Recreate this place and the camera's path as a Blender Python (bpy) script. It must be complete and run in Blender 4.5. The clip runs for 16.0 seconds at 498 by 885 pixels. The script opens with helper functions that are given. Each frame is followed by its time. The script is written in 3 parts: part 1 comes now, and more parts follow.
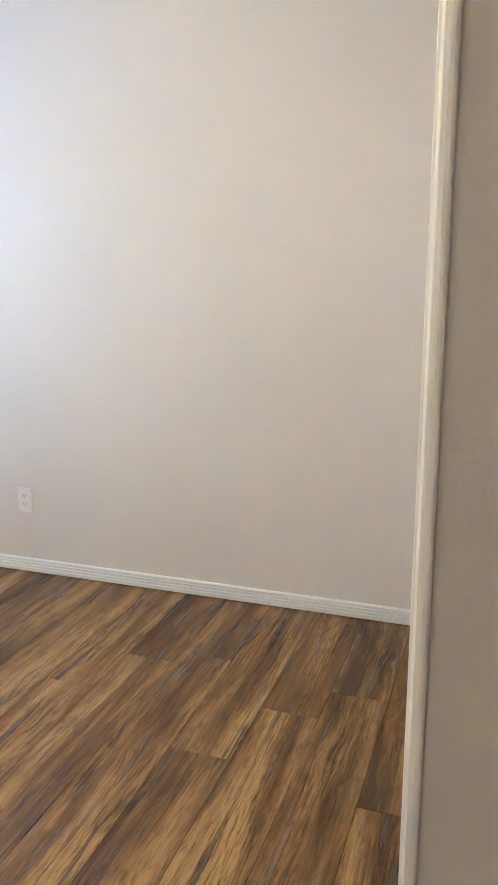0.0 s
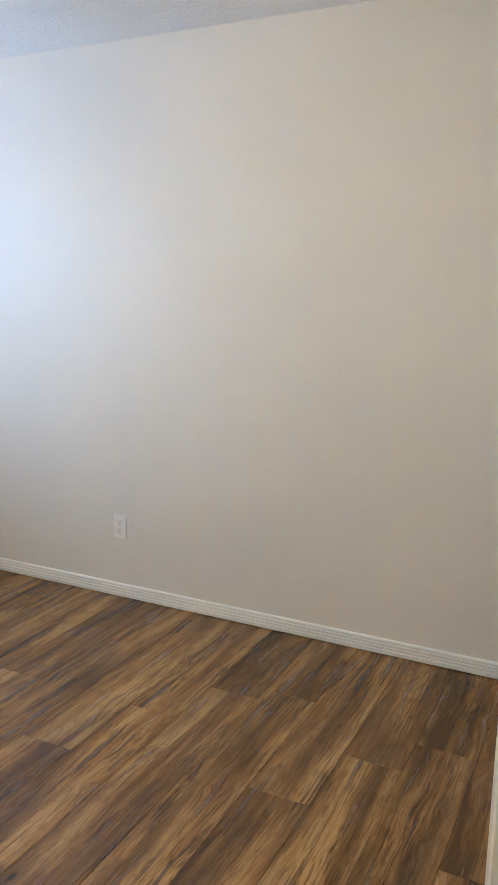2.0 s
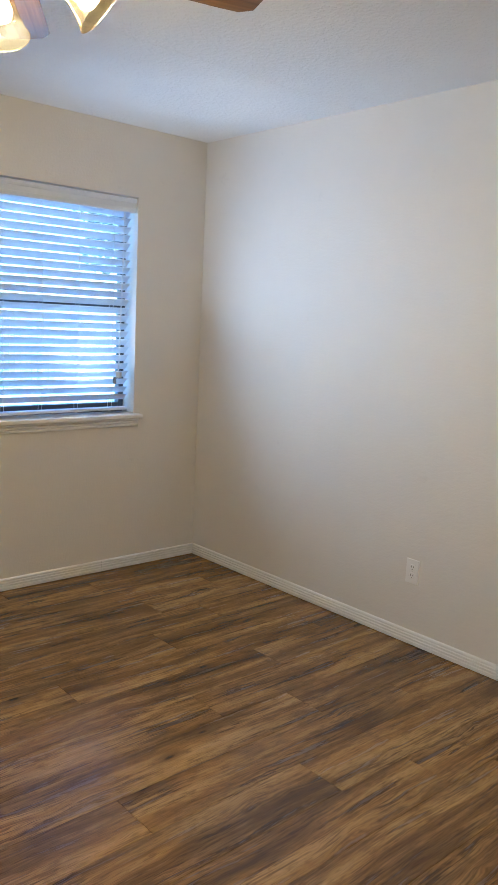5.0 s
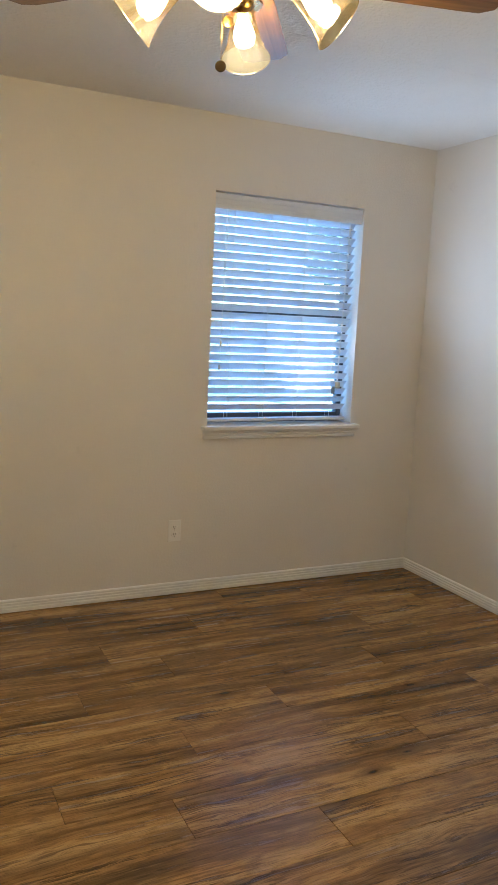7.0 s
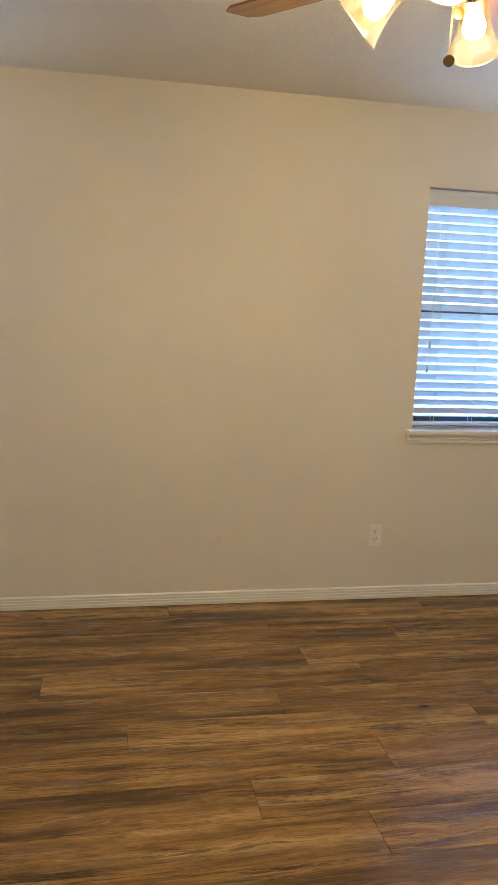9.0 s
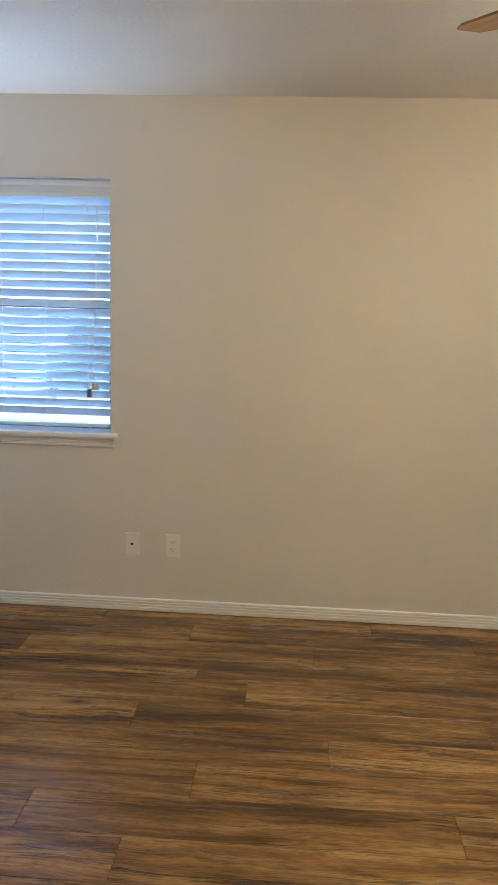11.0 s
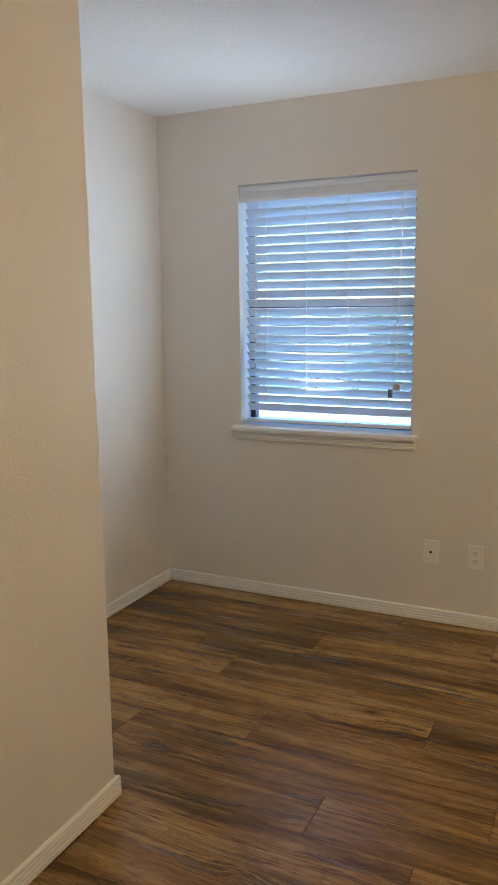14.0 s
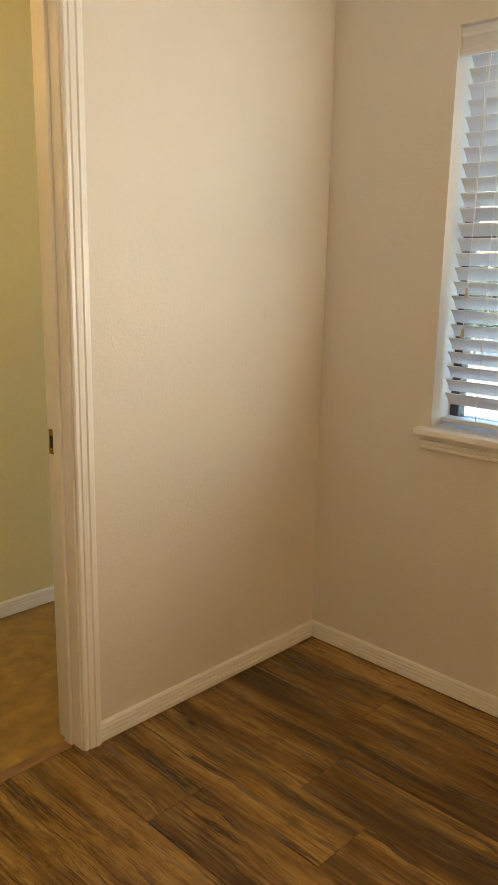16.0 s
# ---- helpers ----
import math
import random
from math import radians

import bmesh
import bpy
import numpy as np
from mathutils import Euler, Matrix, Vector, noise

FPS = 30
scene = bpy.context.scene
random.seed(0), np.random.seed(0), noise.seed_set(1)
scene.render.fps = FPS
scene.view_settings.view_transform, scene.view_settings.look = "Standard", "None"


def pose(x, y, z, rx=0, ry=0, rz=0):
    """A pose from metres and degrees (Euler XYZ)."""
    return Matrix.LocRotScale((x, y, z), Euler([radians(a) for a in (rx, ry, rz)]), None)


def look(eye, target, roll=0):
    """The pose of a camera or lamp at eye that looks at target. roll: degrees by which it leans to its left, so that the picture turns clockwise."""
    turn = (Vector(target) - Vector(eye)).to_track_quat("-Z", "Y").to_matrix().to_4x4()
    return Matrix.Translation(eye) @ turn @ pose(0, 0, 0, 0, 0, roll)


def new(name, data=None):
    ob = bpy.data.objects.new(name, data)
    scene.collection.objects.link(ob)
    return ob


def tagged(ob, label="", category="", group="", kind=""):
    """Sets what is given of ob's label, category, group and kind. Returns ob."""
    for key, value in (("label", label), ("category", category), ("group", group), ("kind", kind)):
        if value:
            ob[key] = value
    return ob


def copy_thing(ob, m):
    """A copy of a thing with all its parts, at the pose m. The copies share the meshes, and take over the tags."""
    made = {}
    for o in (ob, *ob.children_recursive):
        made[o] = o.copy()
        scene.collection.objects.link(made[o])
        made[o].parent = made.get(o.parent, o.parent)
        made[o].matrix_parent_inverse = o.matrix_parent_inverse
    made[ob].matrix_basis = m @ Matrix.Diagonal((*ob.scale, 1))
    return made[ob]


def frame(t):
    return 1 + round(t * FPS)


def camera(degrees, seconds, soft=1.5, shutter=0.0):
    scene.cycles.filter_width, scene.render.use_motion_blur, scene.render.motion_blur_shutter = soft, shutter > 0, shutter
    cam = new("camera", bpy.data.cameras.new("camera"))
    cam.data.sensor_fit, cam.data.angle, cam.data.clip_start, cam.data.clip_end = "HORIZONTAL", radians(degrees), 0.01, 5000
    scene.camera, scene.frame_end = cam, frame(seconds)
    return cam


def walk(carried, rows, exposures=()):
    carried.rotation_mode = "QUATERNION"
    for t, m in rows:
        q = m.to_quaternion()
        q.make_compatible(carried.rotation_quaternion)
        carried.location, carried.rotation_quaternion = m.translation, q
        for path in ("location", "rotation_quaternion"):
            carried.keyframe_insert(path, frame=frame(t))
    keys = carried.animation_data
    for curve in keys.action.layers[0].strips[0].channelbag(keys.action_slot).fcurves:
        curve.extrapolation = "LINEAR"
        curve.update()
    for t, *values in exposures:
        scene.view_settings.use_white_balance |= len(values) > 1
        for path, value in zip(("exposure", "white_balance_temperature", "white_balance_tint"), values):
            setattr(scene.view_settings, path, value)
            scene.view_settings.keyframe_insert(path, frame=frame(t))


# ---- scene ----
cam = camera(35.5, 16.0)
PATH = [
    (0, (-0.076, 0.589, 1.411), (-0.711, 2.429, 0.950), -0.3),
    (0.5, (-0.073, 0.588, 1.416), (-0.727, 2.421, 0.956), 0.2),
    (1, (-0.078, 0.586, 1.418), (-0.795, 2.401, 0.978), 0.6),
    (1.5, (-0.072, 0.590, 1.424), (-0.859, 2.382, 1.014), 0.6),
    (2, (-0.072, 0.594, 1.422), (-0.940, 2.356, 1.044), 0.8),
    (2.5, (-0.076, 0.592, 1.428), (-1.029, 2.315, 1.073), 1.1),
    (3, (-0.090, 0.582, 1.417), (-1.139, 2.254, 1.087), 1.7),
    (3.5, (-0.1, 0.568, 1.428), (-1.248, 2.174, 1.109), 2.3),
    (4, (-0.088, 0.572, 1.431), (-1.356, 2.088, 1.125), 2.5),
    (4.2, (-0.1, 0.585, 1.436), (-1.41, 2.064, 1.128), 2.5),
    (6.3, (-0.091, 0.573, 1.459), (-1.782, 1.597, 1.154), 3.1),
    (6.5, (-0.098, 0.57, 1.448), (-1.814, 1.551, 1.144), 3.0),
    (7, (-0.101, 0.573, 1.446), (-1.878, 1.437, 1.136), 2.8),
    (7.5, (-0.117, 0.557, 1.439), (-1.945, 1.306, 1.126), 2.8),
    (8, (-0.129, 0.556, 1.44), (-2.0, 1.188, 1.12), 2.6),
    (8.5, (-0.131, 0.55, 1.46), (-2.035, 1.062, 1.126), 2.5),
    (9, (-0.133, 0.549, 1.459), (-2.066, 0.936, 1.123), 2.3),
    (9.2, (-0.128, 0.539, 1.48), (-2.069, 0.878, 1.133), 2.3),
    (11.3, (-0.137, 0.508, 1.506), (-2.098, 0.306, 1.171), 1.5),
    (11.5, (-0.14, 0.502, 1.517), (-2.095, 0.249, 1.178), 1.4),
    (12, (-0.142, 0.495, 1.519), (-2.071, 0.096, 1.177), 1.3),
    (12.5, (-0.146, 0.485, 1.514), (-2.035, -0.078, 1.169), 1.0),
    (13, (-0.149, 0.473, 1.514), (-1.977, -0.263, 1.174), 0.5),
    (13.5, (-0.171, 0.501, 1.499), (-1.954, -0.343, 1.169), -0.3),
    (14, (-0.258, 0.476, 1.494), (-2.033, -0.378, 1.149), -0.7),
    (14.5, (-0.532, 0.359, 1.494), (-2.309, -0.471, 1.101), -0.9),
    (15, (-0.904, 0.291, 1.467), (-2.632, -0.606, 1.008), -0.8),
    (15.3, (-1.132, 0.217, 1.456), (-2.775, -0.821, 0.982), 0.2),
    (15.6, (-1.357, 0.147, 1.406), (-2.881, -1.055, 0.925), 0.8),
    (16, (-1.632, 0.009, 1.399), (-3.035, -1.343, 0.948), 1.1),
]
# the camera's own brightening and white balance on the way
EXPOSURE = [(0, 0.74, 5250, 12), (1.5, 0.48, 5250, 10), (2.5, 0.38, 5420, 10.5), (4.2, 0.15, 5550, 11), (5.5, 0.00, 5800, 11), (7, -0.10, 6050, 11), (9, 0.20, 6380, 11), (11.5, 0.22, 5950, 11), (13, -0.02, 6350, 11), (14, -0.10, 6650, 12), (14.5, -0.03, 7100, 12), (15, 0.08, 8700, 14), (15.5, -0.18, 13000, 18), (16, -0.06, 12600, 17)]
walk(cam, [(t, look(eye, target, roll)) for t, eye, target, roll in PATH], exposures=[(t, 3.3 + e, k, tint) for t, e, k, tint in EXPOSURE])

# the south edges of the two windows, and how strong the lights are
WINDOWS = (2.123, -1.271)
SKY, SUN, SIDE_W, UP_W = 0.15, 3.2, 0.80, (0.24, 0.35)
BULB_W, BULB_GLOW, HALL_W = 1.30, 5.0, 0.65

# ---- light ----
world = bpy.data.worlds.new("sky")
scene.world = world
world.use_nodes = True
wn, wl = world.node_tree.nodes, world.node_tree.links
sky = wn.new("ShaderNodeTexSky")
sky.sky_type, sky.sun_disc = "NISHITA", False
sky.sun_elevation, sky.sun_rotation = radians(30), radians(70)
sky.air_density, sky.dust_density, sky.ozone_density = 1.2, 0.3, 3.0
wl.new(sky.outputs[0], wn["Background"].inputs[0])
wn["Background"].inputs[1].default_value = SKY


def lamp(name, kind, m, energy, color, **settings):
    data = bpy.data.lights.new(name, kind)
    data.energy, data.color = energy, color
    for key, value in settings.items():
        if key == "angle":
            data.angle = value
        elif key == "radius":
            data.shadow_soft_size = value
        elif key == "size":
            data.shape, data.size, data.size_y = "RECTANGLE", value[0], value[1]
    ob = new(name, data)
    ob.matrix_world = m
    return ob


# the sun stands on the far side of the house, so no patch of it falls into the room
lamp("sun", "SUN", look((40, 14, 24.5), (0, 0, 0)), SUN, (1.0, 0.95, 0.86), angle=radians(0.5))
# added lamps stand in for the sky's light in each window's opening, before the blinds: one strip along the reveal, one
# along the sill
for wy, side, turn, lean, up in ((WINDOWS[0], 1, 35, 14, UP_W[0]), (WINDOWS[1], -1, 43, 3, UP_W[1])):
    edge = wy + 0.010 if side > 0 else wy + 0.870
    a = radians(turn)
    eye = Vector((-3.806, edge, 1.50))
    ob = lamp("window_skylight", "AREA", look(eye, eye + Vector((math.cos(a), side * math.sin(a), 0.10))), SIDE_W, (0.64, 0.81, 1.0), size=(0.05, 0.95))
    ob.data.spread = radians(100)
    m = pose(-3.797, wy + 0.44 + side * 0.008 * lean, 0.975) @ pose(0, 0, 0, -side * lean, 0, 0) @ pose(0, 0, 0, 0, 180 + 22, 0)
    ob = lamp("window_skylight", "AREA", m, up, (0.74, 0.86, 1.0), size=(0.05, 0.18))
    ob.data.spread = radians(100)

# ---- materials ----
def material(name):
    m = bpy.data.materials.new(name)
    m.use_nodes = True
    return m, m.node_tree.nodes, m.node_tree.links, m.node_tree.nodes["Principled BSDF"]


def node(nodes, links, kind, inputs=(), **props):
    n = nodes.new(kind)
    for key, value in props.items():
        if key == "operation":
            n.operation = value
        elif key == "blend_type":
            n.blend_type = value
        elif key == "data_type":
            n.data_type = value
        elif key == "feature":
            n.feature = value
    for key, value in dict(inputs).items():
        if isinstance(value, bpy.types.NodeSocket):
            links.new(value, n.inputs[key])
        else:
            n.inputs[key].default_value = value
    return n


def ramp(nodes, links, fac, stops):
    n = nodes.new("ShaderNodeValToRGB")
    links.new(fac, n.inputs[0])
    e = n.color_ramp.elements
    while len(e) < len(stops):
        e.new(0.5)
    for el, (pos, c) in zip(e, stops):
        el.position = pos
        el.color = (c, c, c, 1) if isinstance(c, (int, float)) else (*c, 1)
    return n.outputs[0]


def noise_tex(nodes, links, vec, scale, detail=3.0, rough=0.5, distortion=0.0):
    return node(nodes, links, "ShaderNodeTexNoise", {"Vector": vec, "Scale": scale, "Detail": detail, "Roughness": rough, "Distortion": distortion}).outputs[0]


def mix(nodes, links, fac, a, b, blend="MIX"):
    n = nodes.new("ShaderNodeMix")
    n.data_type, n.blend_type = "RGBA", blend
    for i, v in ((0, fac), (6, a), (7, b)):
        if isinstance(v, bpy.types.NodeSocket):
            links.new(v, n.inputs[i])
        else:
            n.inputs[i].default_value = (*v, 1) if isinstance(v, tuple) else v
    return n.outputs[2]


def plaster(name, base, bump_scale, bump, stain=0.05, knock=0.0):
    """Rolled paint over sprayed texture, with faint smudges."""
    m, n, l, b = material(name)
    co = n.new("ShaderNodeTexCoord").outputs["Object"]
    big = noise_tex(n, l, co, 1.3, 4, 0.6)
    mid = noise_tex(n, l, co, 7.0, 5, 0.65)
    dark = tuple(c * (1 - stain * 2.2) for c in base)
    c1 = mix(n, l, ramp(n, l, big, [(0.35, 0.0), (0.7, 1.0)]), base, tuple(c * (1 - stain) for c in base))
    c2 = mix(n, l, ramp(n, l, mid, [(0.67, 0.0), (0.76, 0.8)]), c1, dark)
    l.new(c2, b.inputs["Base Color"])
    # rolled patches dry to a different sheen; a few soft scuffs
    l.new(ramp(n, l, noise_tex(n, l, co, 4.5, 4, 0.65), [(0.40, 0.66), (0.62, 0.44)]), b.inputs["Roughness"])
    b.inputs["Specular IOR Level"].default_value = 0.35
    peel = noise_tex(n, l, co, bump_scale, 2.5, 0.55)
    if knock:
        peel = ramp(n, l, peel, [(0.45, 0.0), (0.6, 1.0)])
    fine = noise_tex(n, l, co, bump_scale * 4, 2, 0.5)
    h = node(n, l, "ShaderNodeMath", {0: fine, 1: 0.25}, operation="MULTIPLY").outputs[0]
    h = node(n, l, "ShaderNodeMath", {0: peel, 1: h}, operation="ADD").outputs[0]
    bp = node(n, l, "ShaderNodeBump", {"Height": h, "Strength": bump, "Distance": 0.004})
    l.new(bp.outputs[0], b.inputs["Normal"])
    return m


def plain(name, base, rough=0.5, metal=0.0, wear=0.08, scale=18.0, bump=0.0, spec=0.5):
    m, n, l, b = material(name)
    co = n.new("ShaderNodeTexCoord").outputs["Object"]
    a = noise_tex(n, l, co, scale, 4, 0.6)
    c = mix(n, l, a, tuple(min(1, v * (1 + wear)) for v in base), tuple(v * (1 - wear) for v in base))
    l.new(c, b.inputs["Base Color"])
    l.new(ramp(n, l, noise_tex(n, l, co, scale * 2.3, 3), [(0.3, max(0.03, rough - 0.06)), (0.7, rough + 0.06)]), b.inputs["Roughness"])
    b.inputs["Metallic"].default_value = metal
    b.inputs["Specular IOR Level"].default_value = spec
    if bump:
        bp = node(n, l, "ShaderNodeBump", {"Height": noise_tex(n, l, co, scale * 6, 3), "Strength": bump, "Distance": 0.002})
        l.new(bp.outputs[0], b.inputs["Normal"])
    return m


def plank_wood(name):
    """Printed vinyl plank: golden and grey-brown boards with straight fine grain, dark streaks, swirls and knots along y."""
    m, n, l, b = material(name)
    co = n.new("ShaderNodeTexCoord").outputs["Object"]
    rnd = n.new("ShaderNodeObjectInfo").outputs["Random"]

    def math_node(op, x, y=0.0):
        return node(n, l, "ShaderNodeMath", {0: x, 1: y}, operation=op).outputs[0]

    def fraction(k):
        return math_node("FRACT", math_node("MULTIPLY", rnd, k))

    off = node(n, l, "ShaderNodeCombineXYZ", {"X": math_node("MULTIPLY", rnd, 37.0), "Y": math_node("MULTIPLY", rnd, 91.0)}).outputs[0]
    p = node(n, l, "ShaderNodeVectorMath", {0: co, 1: off}, operation="ADD").outputs[0]

    def stretched(v, sx, sy):
        return node(n, l, "ShaderNodeVectorMath", {0: v, 1: (sx, sy, 1.0)}, operation="MULTIPLY").outputs[0]

    # the grain wanders slowly along the board, and swirls in places
    slow = math_node("SUBTRACT", noise_tex(n, l, stretched(p, 3.0, 1.0), 1.0, 1), 0.5)
    quick = math_node("SUBTRACT", noise_tex(n, l, stretched(p, 10.0, 3.4), 1.0, 3), 0.5)
    swirl = ramp(n, l, noise_tex(n, l, stretched(p, 5.0, 1.7), 1.0, 2), [(0.52, 0.004), (0.64, 0.070)])
    push = math_node("ADD", math_node("MULTIPLY", slow, 0.07), math_node("MULTIPLY", quick, swirl))
    q = node(n, l, "ShaderNodeVectorMath", {0: p, 1: node(n, l, "ShaderNodeCombineXYZ", {"X": push}).outputs[0]}, operation="ADD").outputs[0]

    band = noise_tex(n, l, stretched(q, 11.0, 0.85), 1.0, 5, 0.62)
    streak = noise_tex(n, l, stretched(q, 40.0, 1.9), 1.0, 5, 0.68)
    line = noise_tex(n, l, stretched(q, 150.0, 4.5), 1.0, 3, 0.62)
    pore = noise_tex(n, l, stretched(q, 380.0, 17.0), 1.0, 2, 0.6)
    blotch = noise_tex(n, l, stretched(p, 24.0, 9.0), 1.0, 5, 0.70)
    dense = ramp(n, l, noise_tex(n, l, stretched(q, 9.0, 1.6), 1.0, 3), [(0.42, 0.25), (0.60, 1.0)])
    level = math_node("ADD", band, math_node("MULTIPLY", math_node("SUBTRACT", fraction(13.7), 0.5), 0.09))
    tone = ramp(n, l, level, [(0.36, (0.100, 0.048, 0.015)), (0.45, (0.225, 0.116, 0.036)), (0.54, (0.350, 0.192, 0.062)), (0.64, (0.490, 0.295, 0.108))])
    grey = ramp(n, l, level, [(0.36, (0.078, 0.044, 0.018)), (0.50, (0.158, 0.094, 0.038)), (0.66, (0.320, 0.200, 0.088))])
    drift = ramp(n, l, noise_tex(n, l, stretched(q, 9.0, 1.3), 1.0, 4), [(0.53, 0.0), (0.61, 0.50)])
    c = mix(n, l, drift, tone, grey)
    c = mix(n, l, ramp(n, l, blotch, [(0.53, 0.0), (0.66, 0.50)]), c, (0.110, 0.055, 0.020))
    c = mix(n, l, ramp(n, l, streak, [(0.30, 0.45), (0.40, 0.0)]), c, (0.520, 0.325, 0.135))
    dark = math_node("MULTIPLY", dense, ramp(n, l, streak, [(0.54, 0.0), (0.575, 0.88)]))
    c = mix(n, l, dark, c, (0.048, 0.024, 0.010))
    fine = math_node("MULTIPLY", dense, ramp(n, l, line, [(0.50, 0.0), (0.60, 0.66)]))
    c = mix(n, l, fine, c, (0.060, 0.031, 0.013))
    c = mix(n, l, 1.0, c, ramp(n, l, pore, [(0.35, 1.12), (0.52, 1.0), (0.66, 0.62)]), "MULTIPLY")
    # a few knots, each dark at the heart
    vor = node(n, l, "ShaderNodeTexVoronoi", {"Vector": stretched(q, 7.0, 2.6), "Scale": 1.0}, feature="F1")
    some = ramp(n, l, node(n, l, "ShaderNodeSeparateColor", {0: vor.outputs["Color"]}).outputs[0], [(0.50, 0.0), (0.56, 1.0)])
    halo = math_node("MULTIPLY", some, ramp(n, l, vor.outputs["Distance"], [(0.05, 0.75), (0.26, 0.0)]))
    c = mix(n, l, halo, c, (0.085, 0.045, 0.020))
    heart = math_node("MULTIPLY", some, ramp(n, l, vor.outputs["Distance"], [(0.025, 0.95), (0.065, 0.0)]))
    c = mix(n, l, heart, c, (0.020, 0.010, 0.006))
    l.new(c, b.inputs["Base Color"])
    l.new(ramp(n, l, streak, [(0.3, 0.19), (0.7, 0.30)]), b.inputs["Roughness"])
    b.inputs["Specular IOR Level"].default_value = 0.48
    bp = node(n, l, "ShaderNodeBump", {"Height": math_node("ADD", pore, line), "Strength": 0.12, "Distance": 0.0010})
    l.new(bp.outputs[0], b.inputs["Normal"])
    return m


def glass(name, tint, clear):
    """Thin sheet of glass: mostly clear, with a gloss."""
    m = bpy.data.materials.new(name)
    m.use_nodes = True
    n, l = m.node_tree.nodes, m.node_tree.links
    n.remove(n["Principled BSDF"])
    t = node(n, l, "ShaderNodeBsdfTransparent", {"Color": (*tint, 1)})
    g = node(n, l, "ShaderNodeBsdfGlossy", {"Color": (1, 1, 1, 1), "Roughness": 0.03})
    mx = node(n, l, "ShaderNodeMixShader", {0: 1 - clear, 1: t.outputs[0], 2: g.outputs[0]})
    l.new(mx.outputs[0], n["Material Output"].inputs[0])
    return m


def lamp_glass(name):
    """Amber seeded glass of the lamp shades: clear in part, in part a glowing haze."""
    m = bpy.data.materials.new(name)
    m.use_nodes = True
    n, l = m.node_tree.nodes, m.node_tree.links
    n.remove(n["Principled BSDF"])
    co = n.new("ShaderNodeTexCoord").outputs["Object"]
    haze = ramp(n, l, noise_tex(n, l, co, 22, 3), [(0.35, 0.006), (0.65, 0.015)])
    t = node(n, l, "ShaderNodeBsdfTransparent", {"Color": (0.80, 0.62, 0.28, 1)})
    d = node(n, l, "ShaderNodeBsdfTranslucent", {"Color": (1.0, 0.96, 0.84, 1)})
    g = node(n, l, "ShaderNodeBsdfGlossy", {"Color": (1, 0.95, 0.85, 1), "Roughness": 0.08})
    m1 = node(n, l, "ShaderNodeMixShader", {0: haze, 1: t.outputs[0], 2: d.outputs[0]})
    m2 = node(n, l, "ShaderNodeMixShader", {0: 0.10, 1: m1.outputs[0], 2: g.outputs[0]})
    l.new(m2.outputs[0], n["Material Output"].inputs[0])
    return m


def glow(name, color, strength):
    m = bpy.data.materials.new(name)
    m.use_nodes = True
    n, l = m.node_tree.nodes, m.node_tree.links
    n.remove(n["Principled BSDF"])
    e = node(n, l, "ShaderNodeEmission", {"Color": (*color, 1), "Strength": strength})
    l.new(e.outputs[0], n["Material Output"].inputs[0])
    return m


def leafy(name, a, c):
    m, n, l, b = material(name)
    r = n.new("ShaderNodeNewGeometry").outputs["Random Per Island"]
    l.new(mix(n, l, r, a, c), b.inputs["Base Color"])
    b.inputs["Roughness"].default_value = 0.48
    return m


WALL = plaster("wall_paint", (0.79, 0.757, 0.710), 90, 0.30, 0.05)
HALL_WALL = plaster("hall_paint", (0.74, 0.67, 0.41), 80, 0.34, 0.03)
CEIL = plaster("ceiling_texture", (0.82, 0.81, 0.79), 48, 0.34, 0.03, knock=1.0)
TRIM = plain("trim_paint", (0.87, 0.87, 0.86), 0.38, wear=0.03, scale=9, bump=0.05)
WOOD = plank_wood("plank_wood")
SUBFLOOR = plain("subfloor", (0.03, 0.02, 0.013), 0.8)
PLATE = plain("plate_plastic", (0.86, 0.85, 0.83), 0.32, wear=0.02)
SLOT = plain("slot_dark", (0.02, 0.02, 0.02), 0.6)
SCREW = plain("screw_metal", (0.62, 0.60, 0.56), 0.35, metal=0.9)
# white slats, with the sky light's blue cast put into the base colour
SLAT = plain("slat_blue_white", (0.70, 0.73, 0.78), 0.42, wear=0.02, scale=30)
CORD = plain("cord_white", (0.72, 0.73, 0.74), 0.8)
TASSEL = plain("tassel_wood", (0.50, 0.45, 0.36), 0.5)
TAG_PAPER = plain("tag_paper", (0.55, 0.48, 0.36), 0.7, wear=0.2)
TAG_GREY = plain("tag_grey", (0.16, 0.17, 0.18), 0.6, wear=0.2)
FRAME_METAL = plain("window_aluminium", (0.075, 0.08, 0.09), 0.45, metal=0.4)
PANE = glass("window_glass", (0.66, 0.85, 1.0), 0.94)
BRASS = plain("antique_brass", (0.40, 0.27, 0.11), 0.28, metal=1.0, wear=0.25, scale=30)
BRASS_DARK = plain("dark_brass", (0.010, 0.007, 0.004), 0.65, metal=0.0, wear=0.25, scale=30, spec=0.1)
SHADE = lamp_glass("shade_glass")
BULB = glow("bulb_glow", (1.0, 0.84, 0.58), BULB_GLOW)
VINYL = plain("hall_vinyl", (0.39, 0.235, 0.080), 0.42, wear=0.65, scale=14, bump=0.15)
THRESH = plain("threshold_strip", (0.30, 0.165, 0.085), 0.4, wear=0.15)
GRASS = plain("yard_concrete", (0.55, 0.54, 0.51), 0.9, wear=0.3, scale=6)
FENCE = plain("fence_board", (0.60, 0.58, 0.54), 0.8, wear=0.2, scale=6)
LEAF = leafy("leaf", (0.05, 0.08, 0.045), (0.10, 0.135, 0.075))
